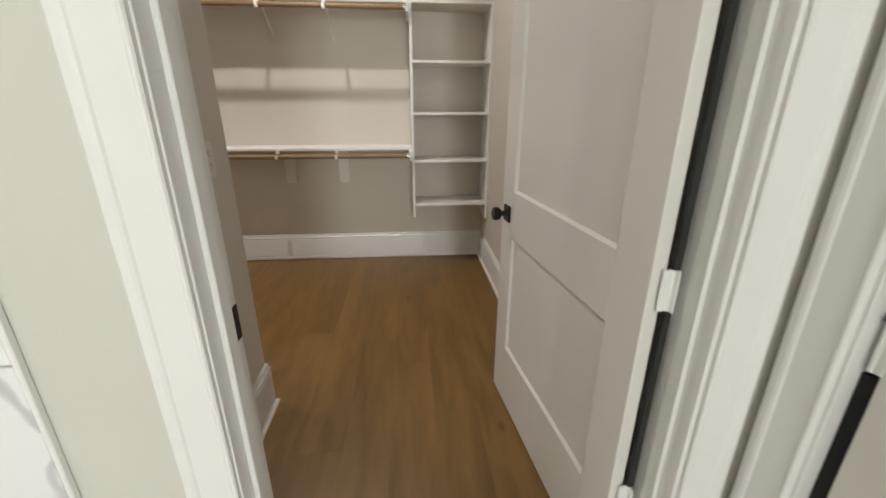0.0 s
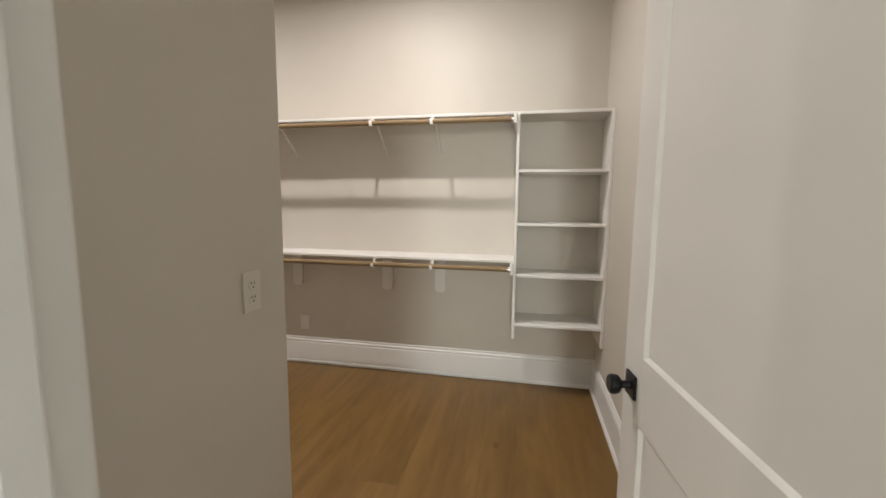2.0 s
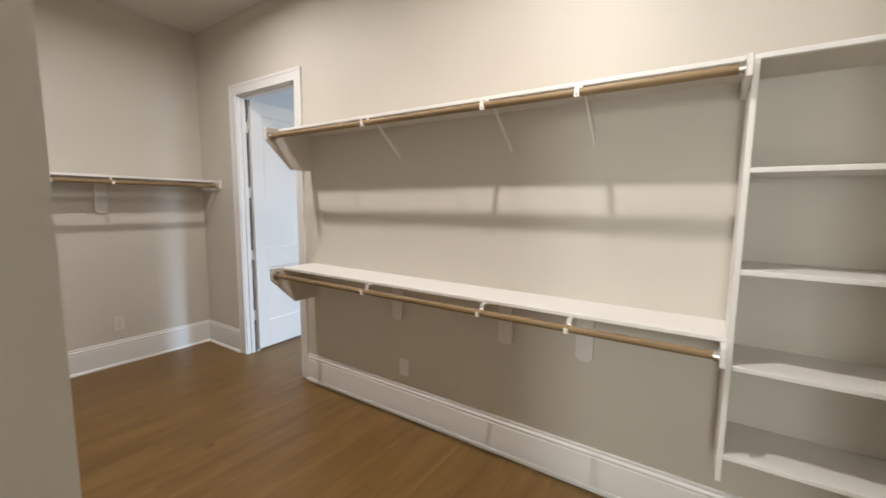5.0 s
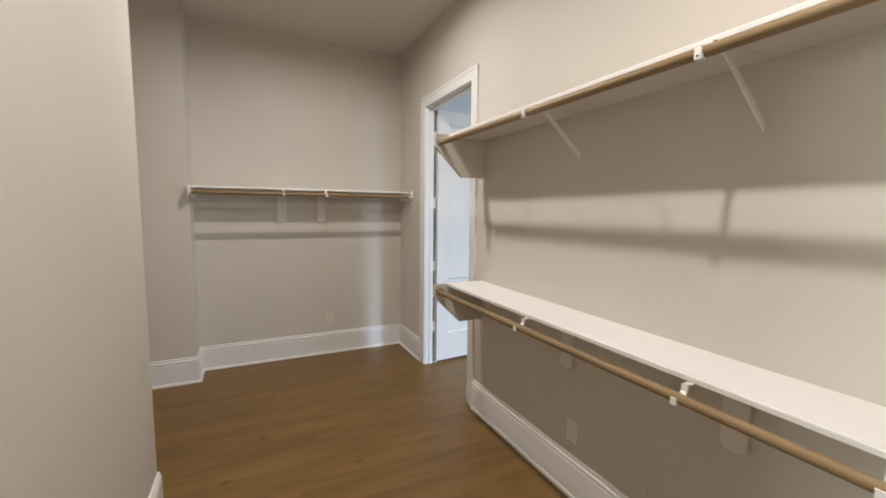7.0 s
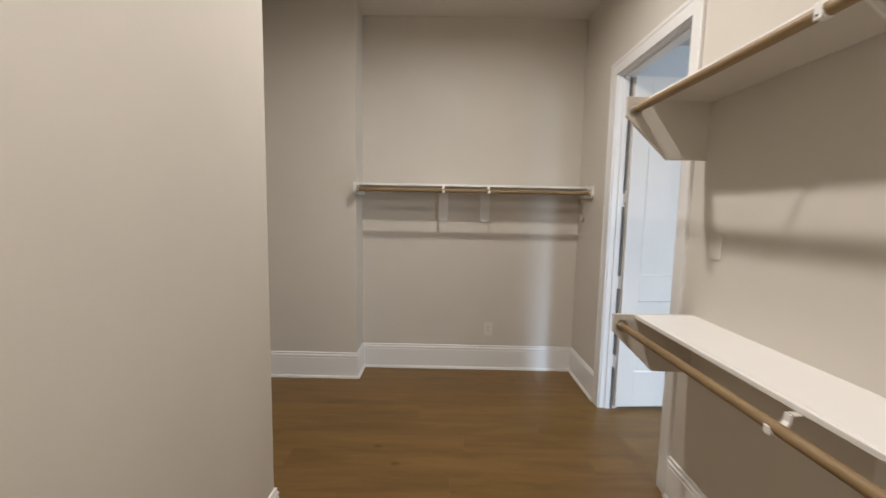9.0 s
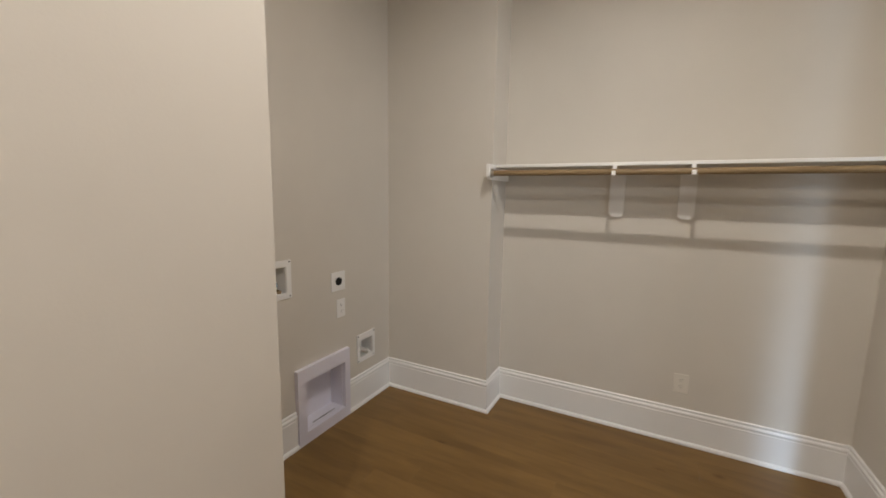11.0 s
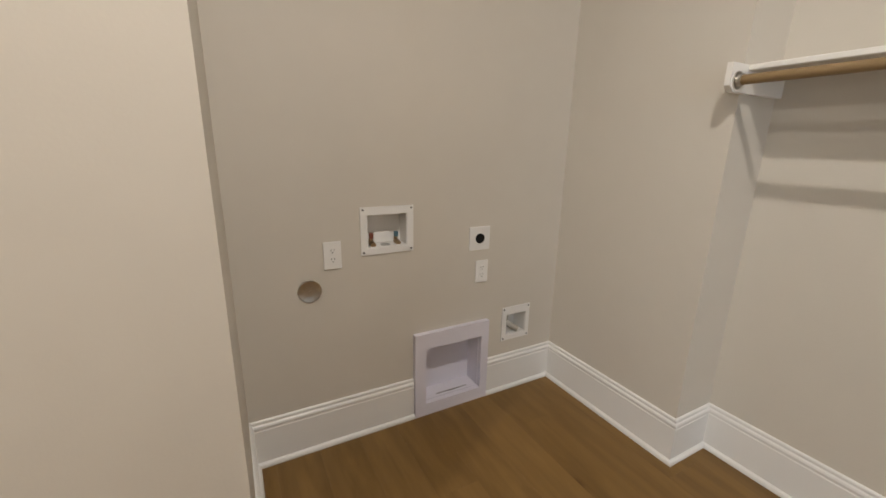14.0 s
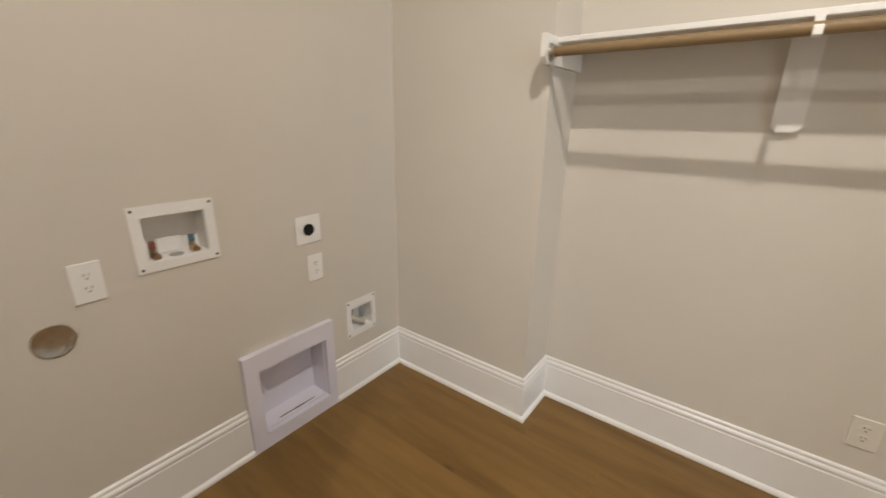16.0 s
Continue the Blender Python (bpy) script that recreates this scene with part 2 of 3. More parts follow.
def wall(name, along, a0, a1, t0, t1, label, mat=None, holes=(), z0=0.0, z1=CEIL):
    return structure(name, wall_with_holes(bmesh.new(), along, a0, a1, t0, t1, z0, z1, holes), mat or WALL, label)


def sweep(bm, rings, close_ends=True):
    rows = [[bm.verts.new(p) for p in ring] for ring in rings]
    n = len(rows[0])
    for a, b in zip(rows, rows[1:]):
        for i in range(n):
            bm.faces.new((a[i], a[(i + 1) % n], b[(i + 1) % n], b[i]))
    if close_ends:
        bm.faces.new(rows[0])
        bm.faces.new(rows[-1])
    return bm


def along_walls(bm, path, profile):
    """A moulding along a floor plan path, with its profile (out, up) to the left of the way, mitred at the turns."""
    pts = [Vector(p) for p in path]
    ways = [(b - a).normalized() for a, b in zip(pts, pts[1:])]
    rings = []
    for i, p in enumerate(pts):
        w0, w1 = ways[max(i - 1, 0)], ways[min(i, len(ways) - 1)]
        n0, n1 = Vector((-w0.y, w0.x)), Vector((-w1.y, w1.x))
        mitre = (n0 + n1) / (1 + n0.dot(n1))
        rings.append([(p.x + mitre.x * o, p.y + mitre.y * o, u) for o, u in profile])
    return sweep(bm, rings)


CASING = [(0, 0), (0, 0.010), (0.003, 0.013), (0.007, 0.0135), (0.0095, 0.0120), (0.064, 0.0150), (0.068, 0.0180), (0.074, 0.0196), (0.086, 0.0200), (0.09, 0.017), (0.09, 0)]


def casing(name, along, a0, a1, top, face, out, label):
    """Door casing round an opening from a0 to a1 and up to top, on the wall's face, standing out by out (+1 or -1)."""
    bm = bmesh.new()

    def at(a, v, z):
        return (a, face + out * v, z) if along == "x" else (face + out * v, a, z)
    rings = [[at(a0 - u, v, 0.0) for u, v in CASING], [at(a0 - u, v, top + u) for u, v in CASING],
             [at(a1 + u, v, top + u) for u, v in CASING], [at(a1 + u, v, 0.0) for u, v in CASING]]
    return structure(name, sweep(bm, rings), TRIM, label)


def jamb(name, along, a0, a1, top, t0, t1, stop0, stop1, label):
    """The lining of a door opening, 2 cm thick, with the stop strip from stop0 to stop1 across the wall."""
    bm = bmesh.new()

    def b(alo, ahi, tlo, thi, zlo, zhi, bev=0.0015):
        box(bm, (alo, tlo, zlo) if along == "x" else (tlo, alo, zlo), (ahi, thi, zhi) if along == "x" else (thi, ahi, zhi), bev)
    b(a0 - 0.02, a0, t0, t1, 0, top + 0.02)
    b(a1, a1 + 0.02, t0, t1, 0, top + 0.02)
    b(a0, a1, t0, t1, top, top + 0.02)
    b(a0, a0 + 0.011, stop0, stop1, 0, top, 0.002)
    b(a1 - 0.011, a1, stop0, stop1, 0, top, 0.002)
    b(a0 + 0.011, a1 - 0.011, stop0, stop1, top - 0.011, top, 0.002)
    return structure(name, bm, TRIM, label)


# ---- the setting ----
# closet plan: north wall face y 5.05, west x -2.77, east x 2.312, entry wall y 2.36
wall("wall_north", "x", -3.4, 3.7, 5.05, 5.17, "greige painted closet wall with a doorway", holes=[(-2.08, -1.192, 0.0, 2.461)])
wall("wall_west", "y", 3.10, 5.05, -2.89, -2.77, "greige painted wall above a low white baseboard")
structure("wall_chase", box(bmesh.new(), (-2.89, 2.16, 0), (-2.508, 3.10, CEIL)), WALL, "greige painted chase standing out from the wall")
WB, GB, DV = (-1.551, -1.361, 0.943, 1.094), (-2.300, -2.160, 0.341, 0.469), (-1.980, -1.645, 0.07, 0.388)
wall("wall_laundry", "x", -2.508, -0.812, 2.16, 2.28, "greige painted laundry wall with recessed hook-up boxes", holes=[WB, GB, DV])
wall("wall_partition_west", "y", 2.16, 3.11, -0.812, -0.68, "greige painted side of the laundry alcove")
wall("wall_partition", "x", -0.68, 0.892, 2.992, 3.11, "greige painted partition wall with roller texture")
wall("wall_partition_east", "y", 2.28, 3.11, 0.892, 1.012, "greige painted partition wall beside the entry")
wall("wall_south", "x", -0.68, 2.495, 2.16, 2.28, "painted wall between bathroom and closet", BATHWALL, holes=[(1.313, 2.255, 0.0, 2.46)])
wall("wall_east", "y", 2.28, 5.05, 2.312, 2.432, "greige painted wall with an access panel")
wall("wall_bath_east", "y", -5.0, 2.16, 2.375, 2.495, "painted bathroom wall with a door", holes=[(1.16, 2.065, 0.0, 2.46), (-3.8, -2.4, 0.95, 2.45)])
wall("wall_bath_west", "y", -5.0, 2.16, -0.80, -0.68, "painted bathroom wall")
wall("wall_bath_south", "x", -0.80, 2.495, -5.12, -5.0, "painted bathroom wall")
wall("wall_next_west", "y", 5.17, 8.6, -3.4, -3.28, "pale painted wall of the next room", NEXTWALL)
wall("wall_next_north", "x", -3.4, 3.7, 8.6, 8.72, "pale painted wall of the next room with a window", NEXTWALL, holes=[(-0.8, 0.6, 0.85, 2.45)])
wall("wall_next_east", "y", 5.17, 8.6, 3.58, 3.70, "pale painted wall of the next room with a window", NEXTWALL, holes=[(5.95, 7.55, 0.7, 2.5)])
structure("ceiling", box(bmesh.new(), (-3.4, -5.12, CEIL), (3.7, 8.72, CEIL + 0.1)), CEILING, "flat painted ceiling")
floor = structure("floor", box(bmesh.new(), (-3.4, 2.22, -0.06), (3.7, 8.72, -0.012)), SUBFLOOR, "light oak plank floor")
structure("floor_bathroom", box(bmesh.new(), (-0.8, -5.12, -0.06), (2.495, 2.22, 0.0)), MARBLE, "pale marble tile floor of the bathroom")

# marble wall tiles beside the entry casing on the bathroom side
shower = tagged(new("wall_tiles"), "white marble wall tiles with grey veins and a metal edge", kind="structure")
for i in range(3):
    for k in range(8):
        x1 = 1.034 - 0.303 * i
        part("tile", box(bmesh.new(), (x1 - 0.30, 2.148, 0.003 + 0.303 * k), (x1, 2.16, 0.303 + 0.303 * k), 0.0015), MARBLE, shower)
part("edge_strip", box(bmesh.new(), (1.035, 2.146, 0.0), (1.045, 2.16, 2.43), 0.002), PLASTIC, shower, "white tile edge strip")

BASE = [(0, 0), (0.03, 0), (0.03, 0.008), (0.026, 0.016), (0.019, 0.021), (0.0155, 0.022), (0.0155, 0.178), (0.0135, 0.181), (0.0135, 0.187), (0.0155, 0.19),
        (0.0165, 0.196), (0.014, 0.203), (0.009, 0.208), (0.0085, 0.212), (0.011, 0.216), (0.010, 0.222), (0.005, 0.226), (0, 0.226)]
for pts in ([(-2.158, 5.05), (-2.77, 5.05), (-2.77, 3.10), (-2.508, 3.10), (-2.508, 2.28), (-2.0275, 2.28)],
            [(-1.582, 2.28), (-0.812, 2.28), (-0.812, 3.11), (1.012, 3.11), (1.012, 2.28), (1.232, 2.28)],
            [(2.312, 2.305), (2.312, 5.05), (-1.116, 5.05)]):
    structure("baseboard", along_walls(bmesh.new(), pts, BASE), TRIM, "tall white moulded baseboard with shoe moulding")

# openings
jamb("door_frame_1", "x", 1.333, 2.235, 2.44, 2.16, 2.28, 2.20, 2.238, "white painted door lining with stop strip")
casing("trim_1", "x", 1.33, 2.243, 2.447, 2.16, -1, "white moulded door casing")
casing("trim_2", "x", 1.322, 2.22, 2.447, 2.28, 1, "white moulded door casing")
jamb("door_frame_2", "x", -2.06, -1.212, 2.441, 5.05, 5.17, 5.088, 5.125, "white painted door lining with stop strip")
casing("trim_3", "x", -2.068, -1.206, 2.447, 5.05, -1, "white moulded door casing")
casing("trim_4", "x", -2.062, -1.206, 2.447, 5.17, 1, "white moulded door casing")
jamb("door_frame_3", "y", 1.18, 2.045, 2.44, 2.375, 2.495, 2.44, 2.475, "white painted door lining")
casing("trim_5", "y", 1.172, 2.053, 2.447, 2.375, -1, "white moulded door casing")


def door_leaf(name, m, width, height, label, knob_z=None, levels=(0.29, 0.80, 0.99), z0=0.012):
    """A two-panel shaker door. Its hinge edge stands on the z axis, the leaf runs along +y and is 35 mm thick towards +x."""
    d = tagged(new(name), label, kind="structure")
    d.matrix_basis = m
    th, st = 0.035, 0.124
    rails = ((z0, levels[0]), (levels[1], levels[2]), (height - 0.125, height))
    for y0, y1 in ((0, st), (width - st, width)):
        part("stile", box(bmesh.new(), (0, y0, z0), (th, y1, height), 0.0015), DOOR, d)
    for zlo, zhi in rails:
        part("rail", box(bmesh.new(), (0.0003, st, zlo), (th - 0.0003, width - st, zhi), 0.0012), DOOR, d)
    for zlo, zhi in ((rails[0][1], rails[1][0]), (rails[1][1], rails[2][0])):
        part("panel", box(bmesh.new(), (0.010, st - 0.004, zlo - 0.004), (th - 0.010, width - st + 0.004, zhi + 0.004)), DOOR, d)
        for face, s in ((0.0, 1), (th, -1)):
            bm = bmesh.new()
            prof = [(0, 0.0008), (0.008, 0.0102), (0, 0.0102)]
            y0, y1 = st, width - st
            rings = []
            for cy, cz, sy, sz in ((y0, zlo, 1, 1), (y1, zlo, -1, 1), (y1, zhi, -1, -1), (y0, zhi, 1, -1), (y0, zlo, 1, 1)):
                rings.append([(face + s * v, cy + sy * u, cz + sz * u) for u, v in prof])
            part("sticking", sweep(bm, rings, False), DOOR, d)
    if knob_z:
        y = width - 0.065
        for face, s in ((0.0, -1), (th, 1)):
            rose = part("rosette", box(bmesh.new(), (face, y - 0.033, knob_z - 0.033), (face + s * 0.008, y + 0.033, knob_z + 0.033), 0.002), BLACK, d, "square black rosette")
            bm = cylinder(bmesh.new(), (face + s * 0.006, y, knob_z), (face + s * 0.034, y, knob_z), 0.012, 0.010)
            part("shank", bm, BLACK, rose, smooth=True)
            bm = bmesh.new()
            prof = ((0.030, 0.010), (0.034, 0.019), (0.040, 0.0255), (0.052, 0.0275), (0.060, 0.0265), (0.064, 0.022), (0.066, 0.0))
            rings = []
            for x, r in prof[:-1]:
                rings.append([(face + s * x, y + r * math.cos(a), knob_z + r * math.sin(a)) for a in [2 * math.pi * i / 24 for i in range(24)]])
            part("knob", sweep(bm, rings), BLACK, rose, "round black door knob", smooth=True)
    return d


def hinge(parent, x, y, z, s=1):
    """A painted butt hinge at the pivot (x, y) of a leaf that runs along +y, from z up."""
    bm = cylinder(bmesh.new(), (x, y, z), (x, y, z + 0.095), 0.005, seg=12)
    h = part("hinge", bm, TRIM, parent, "white painted butt hinge", smooth=True)
    part("hinge_leaf", box(bmesh.new(), (x - 0.002, y - 0.016, z), (x + 0.002, y, z + 0.095), 0.001), TRIM, h)
    part("hinge_leaf", box(bmesh.new(), (x, y - 0.002, z), (x + s * 0.028, y + 0.002, z + 0.095), 0.001), TRIM, h)


D1 = pose(2.1645, 2.272, 0, 0, 0, 6.25)
door_1 = door_leaf("door_1", D1, 0.913, 2.425, "greige-white two-panel shaker door standing open with a black knob", 0.893)
for z in (0.30, 0.895, 1.495, 2.10):
    hinge(door_1, 0.048, -0.008, z, -1)
D2 = pose(-2.052, 5.15, 0, 0, 0, 4.0)
door_2 = door_leaf("door_2", D2, 0.828, 2.425, "white two-panel shaker door standing open into the next room", None, (0.30, 0.84, 1.03), 0.032)
for z in (0.32, 0.925, 1.55, 2.16):
    hinge(door_2, -0.006, -0.012, z, 1)
door_3 = door_leaf("door_3", pose(2.402, 1.187, 0, 0, 0, 0), 0.832, 2.425, "white two-panel shaker door, closed")
for z in (0.30, 0.905, 1.50, 2.10):
    hinge(door_3, 0.0, 0.846, z, 1)
# dark strips between the hinges stand in for the shade in the door gaps
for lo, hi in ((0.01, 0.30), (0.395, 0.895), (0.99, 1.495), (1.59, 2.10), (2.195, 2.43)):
    structure("gap_shade", box(bmesh.new(), (2.404, 2.020, lo), (2.43, 2.044, hi)), BLACK, "black strip standing in for the shade in the door gap")
    structure("gap_shade", box(bmesh.new(), (2.206, 2.262, lo), (2.220, 2.276, hi)), DARK, "dark strip standing in for the shade in the hinge gap of the door")
    structure("gap_shade", box(bmesh.new(), (-2.059, 5.127, lo + 0.03 * (lo > 0.1)), (-2.046, 5.14, min(hi + 0.03, 2.43))), GAP, "dark strip standing in for the shade in the hinge gap of the door")
structure("strike_plate", box(bmesh.new(), (1.333, 2.248, 0.872), (1.3355, 2.276, 0.945), 0.001), BLACK, "black strike plate in the door lining")

# windows of the next room
win = tagged(new("window_1"), "white framed window in the next room", kind="structure")
for lo, hi in (((3.60, 5.95, 0.7), (3.66, 6.0, 2.5)), ((3.60, 7.5, 0.7), (3.66, 7.55, 2.5)), ((3.60, 6.0, 0.7), (3.66, 7.5, 0.75)), ((3.60, 6.0, 2.45), (3.66, 7.5, 2.5))):
    part("window_frame", box(bmesh.new(), lo, hi, 0.003), TRIM, win)
win = tagged(new("window_2"), "white framed window in the next room", kind="structure")
for lo, hi in (((-0.8, 8.62, 0.85), (-0.75, 8.68, 2.45)), ((0.55, 8.62, 0.85), (0.6, 8.68, 2.45)), ((-0.75, 8.62, 0.85), (0.55, 8.68, 0.9)), ((-0.75, 8.62, 2.4), (0.55, 8.68, 2.45))):
    part("window_frame", box(bmesh.new(), lo, hi, 0.003), TRIM, win)

win = tagged(new("window_3"), "white framed bathroom window", kind="structure")
for lo, hi in (((2.41, -3.8, 0.95), (2.47, -3.75, 2.45)), ((2.41, -2.45, 0.95), (2.47, -2.4, 2.45)), ((2.41, -3.75, 0.95), (2.47, -2.45, 1.0)), ((2.41, -3.75, 2.4), (2.47, -2.45, 2.45))):
    part("window_frame", box(bmesh.new(), lo, hi, 0.003), TRIM, win)

# ---- ceiling lamps ----
def turned(profile, seg=40):
    """A solid of revolution about z from (radius, height) pairs."""
    return sweep(bmesh.new(), [[(r * math.cos(a), r * math.sin(a), z) for a in [2 * math.pi * i / seg for i in range(seg)]] for r, z in profile])


for x, y in (LAMP_A, LAMP_B):
    lamp = thing("ceiling_lamp", (x, y, CEIL), "slim round ceiling downlight with a white trim ring", "ceiling lamp", "closet ceiling lamps")
    part("trim_ring", turned(((0.054, -0.001), (0.085, -0.001), (0.086, -0.004), (0.080, -0.009), (0.062, -0.013), (0.056, -0.013), (0.054, -0.010), (0.054, -0.001))), PLASTIC, lamp, smooth=True)
    part("lens", turned(((0.0535, -0.002), (0.0535, -0.010), (0.048, -0.0125), (0.02, -0.0135))), OPAL, lamp, "glowing frosted lens", smooth=True)

# ---- shelves, rods, brackets ----
def closet_shelf(lo, hi, axis, label, board=SHELF):
    """A painted shelf with a separate front band; lo and hi in the world, its front at lo y (axis x) or hi x (axis y)."""
    t = thing("closet_shelf", ((lo[0] + hi[0]) / 2, (lo[1] + hi[1]) / 2, lo[2]), label, "shelf", "closet shelves")
    o = t.matrix_basis.translation
    lo, hi = Vector(lo) - o, Vector(hi) - o
    if axis == "x":
        part("board", box(bmesh.new(), (lo.x, lo.y + 0.0195, lo.z), hi, 0.001), board, t)
        part("front_band", box(bmesh.new(), lo, (hi.x, lo.y + 0.019, hi.z), 0.003, 2), SHELF, t)
    else:
        part("board", box(bmesh.new(), lo, (hi.x - 0.0195, hi.y, hi.z), 0.001), board, t)
        part("front_band", box(bmesh.new(), (hi.x - 0.019, lo.y, lo.z), hi, 0.003, 2), SHELF, t)
    return t


def rod_bracket(front, drop, plate, down=0.045, half=0.042, reach=0.03):
    """A closet bracket in local space: the wall at y 0, the shelf's underside at z 0, reaching out along -y. front: how far the rod hangs out."""
    b = thing("shelf_bracket", (0, 0, 0), "white painted steel shelf and rod bracket", "bracket", "shelf brackets")
    part("arm", box(bmesh.new(), (-0.010, -front + 0.038, -0.004), (0.010, 0, 0.0), 0.001), WALL, b)
    if not plate:
        bm = prism(bmesh.new(), [(-0.003, -drop), (-front + reach, -0.004), (-front + reach + 0.025, -0.004), (-0.003, -drop + 0.03)], "x", -0.0024, 0.0024)
        part("brace", bm, SHELF, b)
    if plate:
        w = 0.042
        bm = prism(bmesh.new(), [(-w, 0.0), (w, 0.0), (w, -drop + 0.018), (w - 0.018, -drop), (-w + 0.018, -drop), (-w, -drop + 0.018)], "y", -0.0235, 0.0)
        wp = part("wall_plate", bm, DOOR, b, "flat plate with clipped corners")
        if half < 0.045:
            part("screw", cylinder(bmesh.new(), (0, -0.0235, -0.12), (0, -0.0255, -0.12), 0.005, seg=10), DOOR, wp)
    # hook round the rod
    y, z, r = -front, -down, 0.0185
    bm = bmesh.new()
    pts = [(y + r + 0.014, -0.001), (y + r + 0.013, z * 0.6), (y + r + 0.004, z + 0.004)] + [(y + r * math.cos(a), z + r * math.sin(a)) for a in [radians(-15 - 30 * i) for i in range(6)]]
    rings = []
    for i, (py, pz) in enumerate(pts):
        qy, qz = pts[min(i + 1, len(pts) - 1)]
        oy, oz = pts[max(i - 1, 0)]
        d = Vector((qy - oy, qz - oz)).normalized() * 0.0022
        rings.append([(-0.0105, py - d.y, pz + d.x), (0.0105, py - d.y, pz + d.x), (0.0105, py + d.y, pz - d.x), (-0.0105, py + d.y, pz - d.x)])
    hook = part("hook", sweep(bm, rings), SHELF, b)
    bm = box(bmesh.new(), (-0.0105, y - r - 0.003, z - r - (0.004 if not plate else 0.0)), (0.0105, y - r + 0.001, z + (r + 0.001 if not plate else 0.006)), 0.002)
    part("clip", bm, SHELF, hook)
    if not plate:
        part("screw", cylinder(bmesh.new(), (0, y - r - 0.0045, z - 0.012), (0, y - r - 0.0025, z - 0.012), 0.003, seg=8), BLACK, hook)
    return b


def rod(name, p0, p1, mat, label):
    """A wooden closet pole with metal sockets at its ends; p0 and p1 in the world."""
    t = thing(name, p0, label, "closet rod", "closet rods")
    d = Vector(p1) - Vector(p0)
    u = d.normalized()
    part("pole", cylinder(bmesh.new(), (0, 0, 0), d, 0.0165, seg=24), mat, t, smooth=True)
    for c, s in ((Vector((0, 0, 0)), 1), (d, -1)):
        sock = part("socket", cylinder(bmesh.new(), c - u * s * 0.0, c + u * s * 0.005, 0.030, seg=24), NICKEL, t, "nickel rod socket", smooth=True)
        part("collar", cylinder(bmesh.new(), c + u * s * 0.005, c + u * s * 0.018, 0.0215, seg=24), NICKEL, sock, smooth=True)
    return t


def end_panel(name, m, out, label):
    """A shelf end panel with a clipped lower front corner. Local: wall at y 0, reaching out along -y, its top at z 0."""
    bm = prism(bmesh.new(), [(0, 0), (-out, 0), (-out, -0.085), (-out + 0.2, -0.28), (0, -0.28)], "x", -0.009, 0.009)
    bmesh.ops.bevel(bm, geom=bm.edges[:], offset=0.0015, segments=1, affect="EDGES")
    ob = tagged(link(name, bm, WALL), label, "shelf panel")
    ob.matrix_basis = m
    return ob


XE, XD = -1.03, 1.707          # west end panel and tower divider
UP, LO = 2.008, 1.0          # shelf tops
FRONT, ROD_Y = 4.766, 4.708
# upper board takes the darker wall paint to put shade on its underside
closet_shelf((XE + 0.0095, FRONT, UP - 0.019), (2.312, 5.05, UP), "x", "long white upper closet shelf on the wall, its board darkened for underside shade", WALL)
closet_shelf((XE + 0.0095, FRONT, LO - 0.019), (XD - 0.0105, 5.05, LO), "x", "long white painted lower closet shelf on the wall")
for z, drop in ((UP, 0.060), (LO, 0.056)):
    end_panel("shelf_end_panel", pose(XE, 5.05, z), 0.382, "greige painted shelf end panel with a clipped corner")
    rod("closet_rod", (XE + 0.009, ROD_Y, z - drop), (XD - 0.031, ROD_Y, z - drop), POLE_X, "round oak closet rod under the shelf")
    tagged(link("rod_cleat", box(bmesh.new(), (XD - 0.030, ROD_Y - 0.026, z - 0.092), (XD - 0.0105, 5.05, z - 0.0195), 0.002), SHELF), "white painted cleat holding the rod end", "rod cleat", "rod cleats")
proto = rod_bracket(5.05 - ROD_Y, 0.225, 0, 0.041, 0.042, 0.07)
proto.matrix_basis = pose(-0.108, 5.05, UP - 0.019)
for x in (0.682, 1.122):
    copy_thing(proto, pose(x, 5.05, UP - 0.019))
proto2 = rod_bracket(5.05 - ROD_Y, 0.293, 1, 0.037, 0.042, 0.16)
proto2.matrix_basis = pose(-0.128, 5.05, LO - 0.019)
for x in (0.68, 1.122):
    copy_thing(proto2, pose(x, 5.05, LO - 0.019))

# shelf tower at the east end
tower = thing("shelf_tower", (2.01, 5.05, 0.445), "white painted open shelf tower hung on the wall", "shelves")


def local(ob, lo, hi, bev=0.002):
    o = ob.matrix_basis.translation
    return box(bmesh.new(), Vector(lo) - o, Vector(hi) - o, bev)


part("side_panel", local(tower, (XD - 0.010, 4.745, 0.445), (XD + 0.010, 5.05, UP - 0.0195)), SHELF, tower)
part("side_panel", local(tower, (2.291, 4.745, 0.42), (2.3115, 5.05, UP - 0.0195)), SHELF, tower)
for z in (1.622, 1.262, 0.905, 0.556):
    part("shelf", local(tower, (XD + 0.0105, 4.745, z - 0.019), (2.2905, 5.05, z)), SHELF, tower)

# west wall shelf
WTOP, WX = 1.691, -2.44
# board in wall paint here too, as painted shade for the underside
closet_shelf((-2.77, 3.121, WTOP - 0.019), (-2.497, 5.029, WTOP), "y", "white shelf across the closet end wall, its board darkened for underside shade", WALL)
for y0, y1 in ((3.1005, 3.1205), (5.0295, 5.0495)):
    bm = prism(bmesh.new(), [(-2.77, WTOP), (-2.40, WTOP), (-2.40, WTOP - 0.075), (-2.425, WTOP - 0.095), (-2.77, WTOP - 0.095)], "y", y0, y1)
    tagged(link("shelf_cleat", bm, SHELF), "white painted cleat carrying the shelf end", "shelf cleat", "shelf cleats")
rod("closet_rod", (WX, 3.1205, WTOP - 0.057), (WX, 5.0295, WTOP - 0.057), POLE_Y, "round oak closet rod under the end wall shelf")
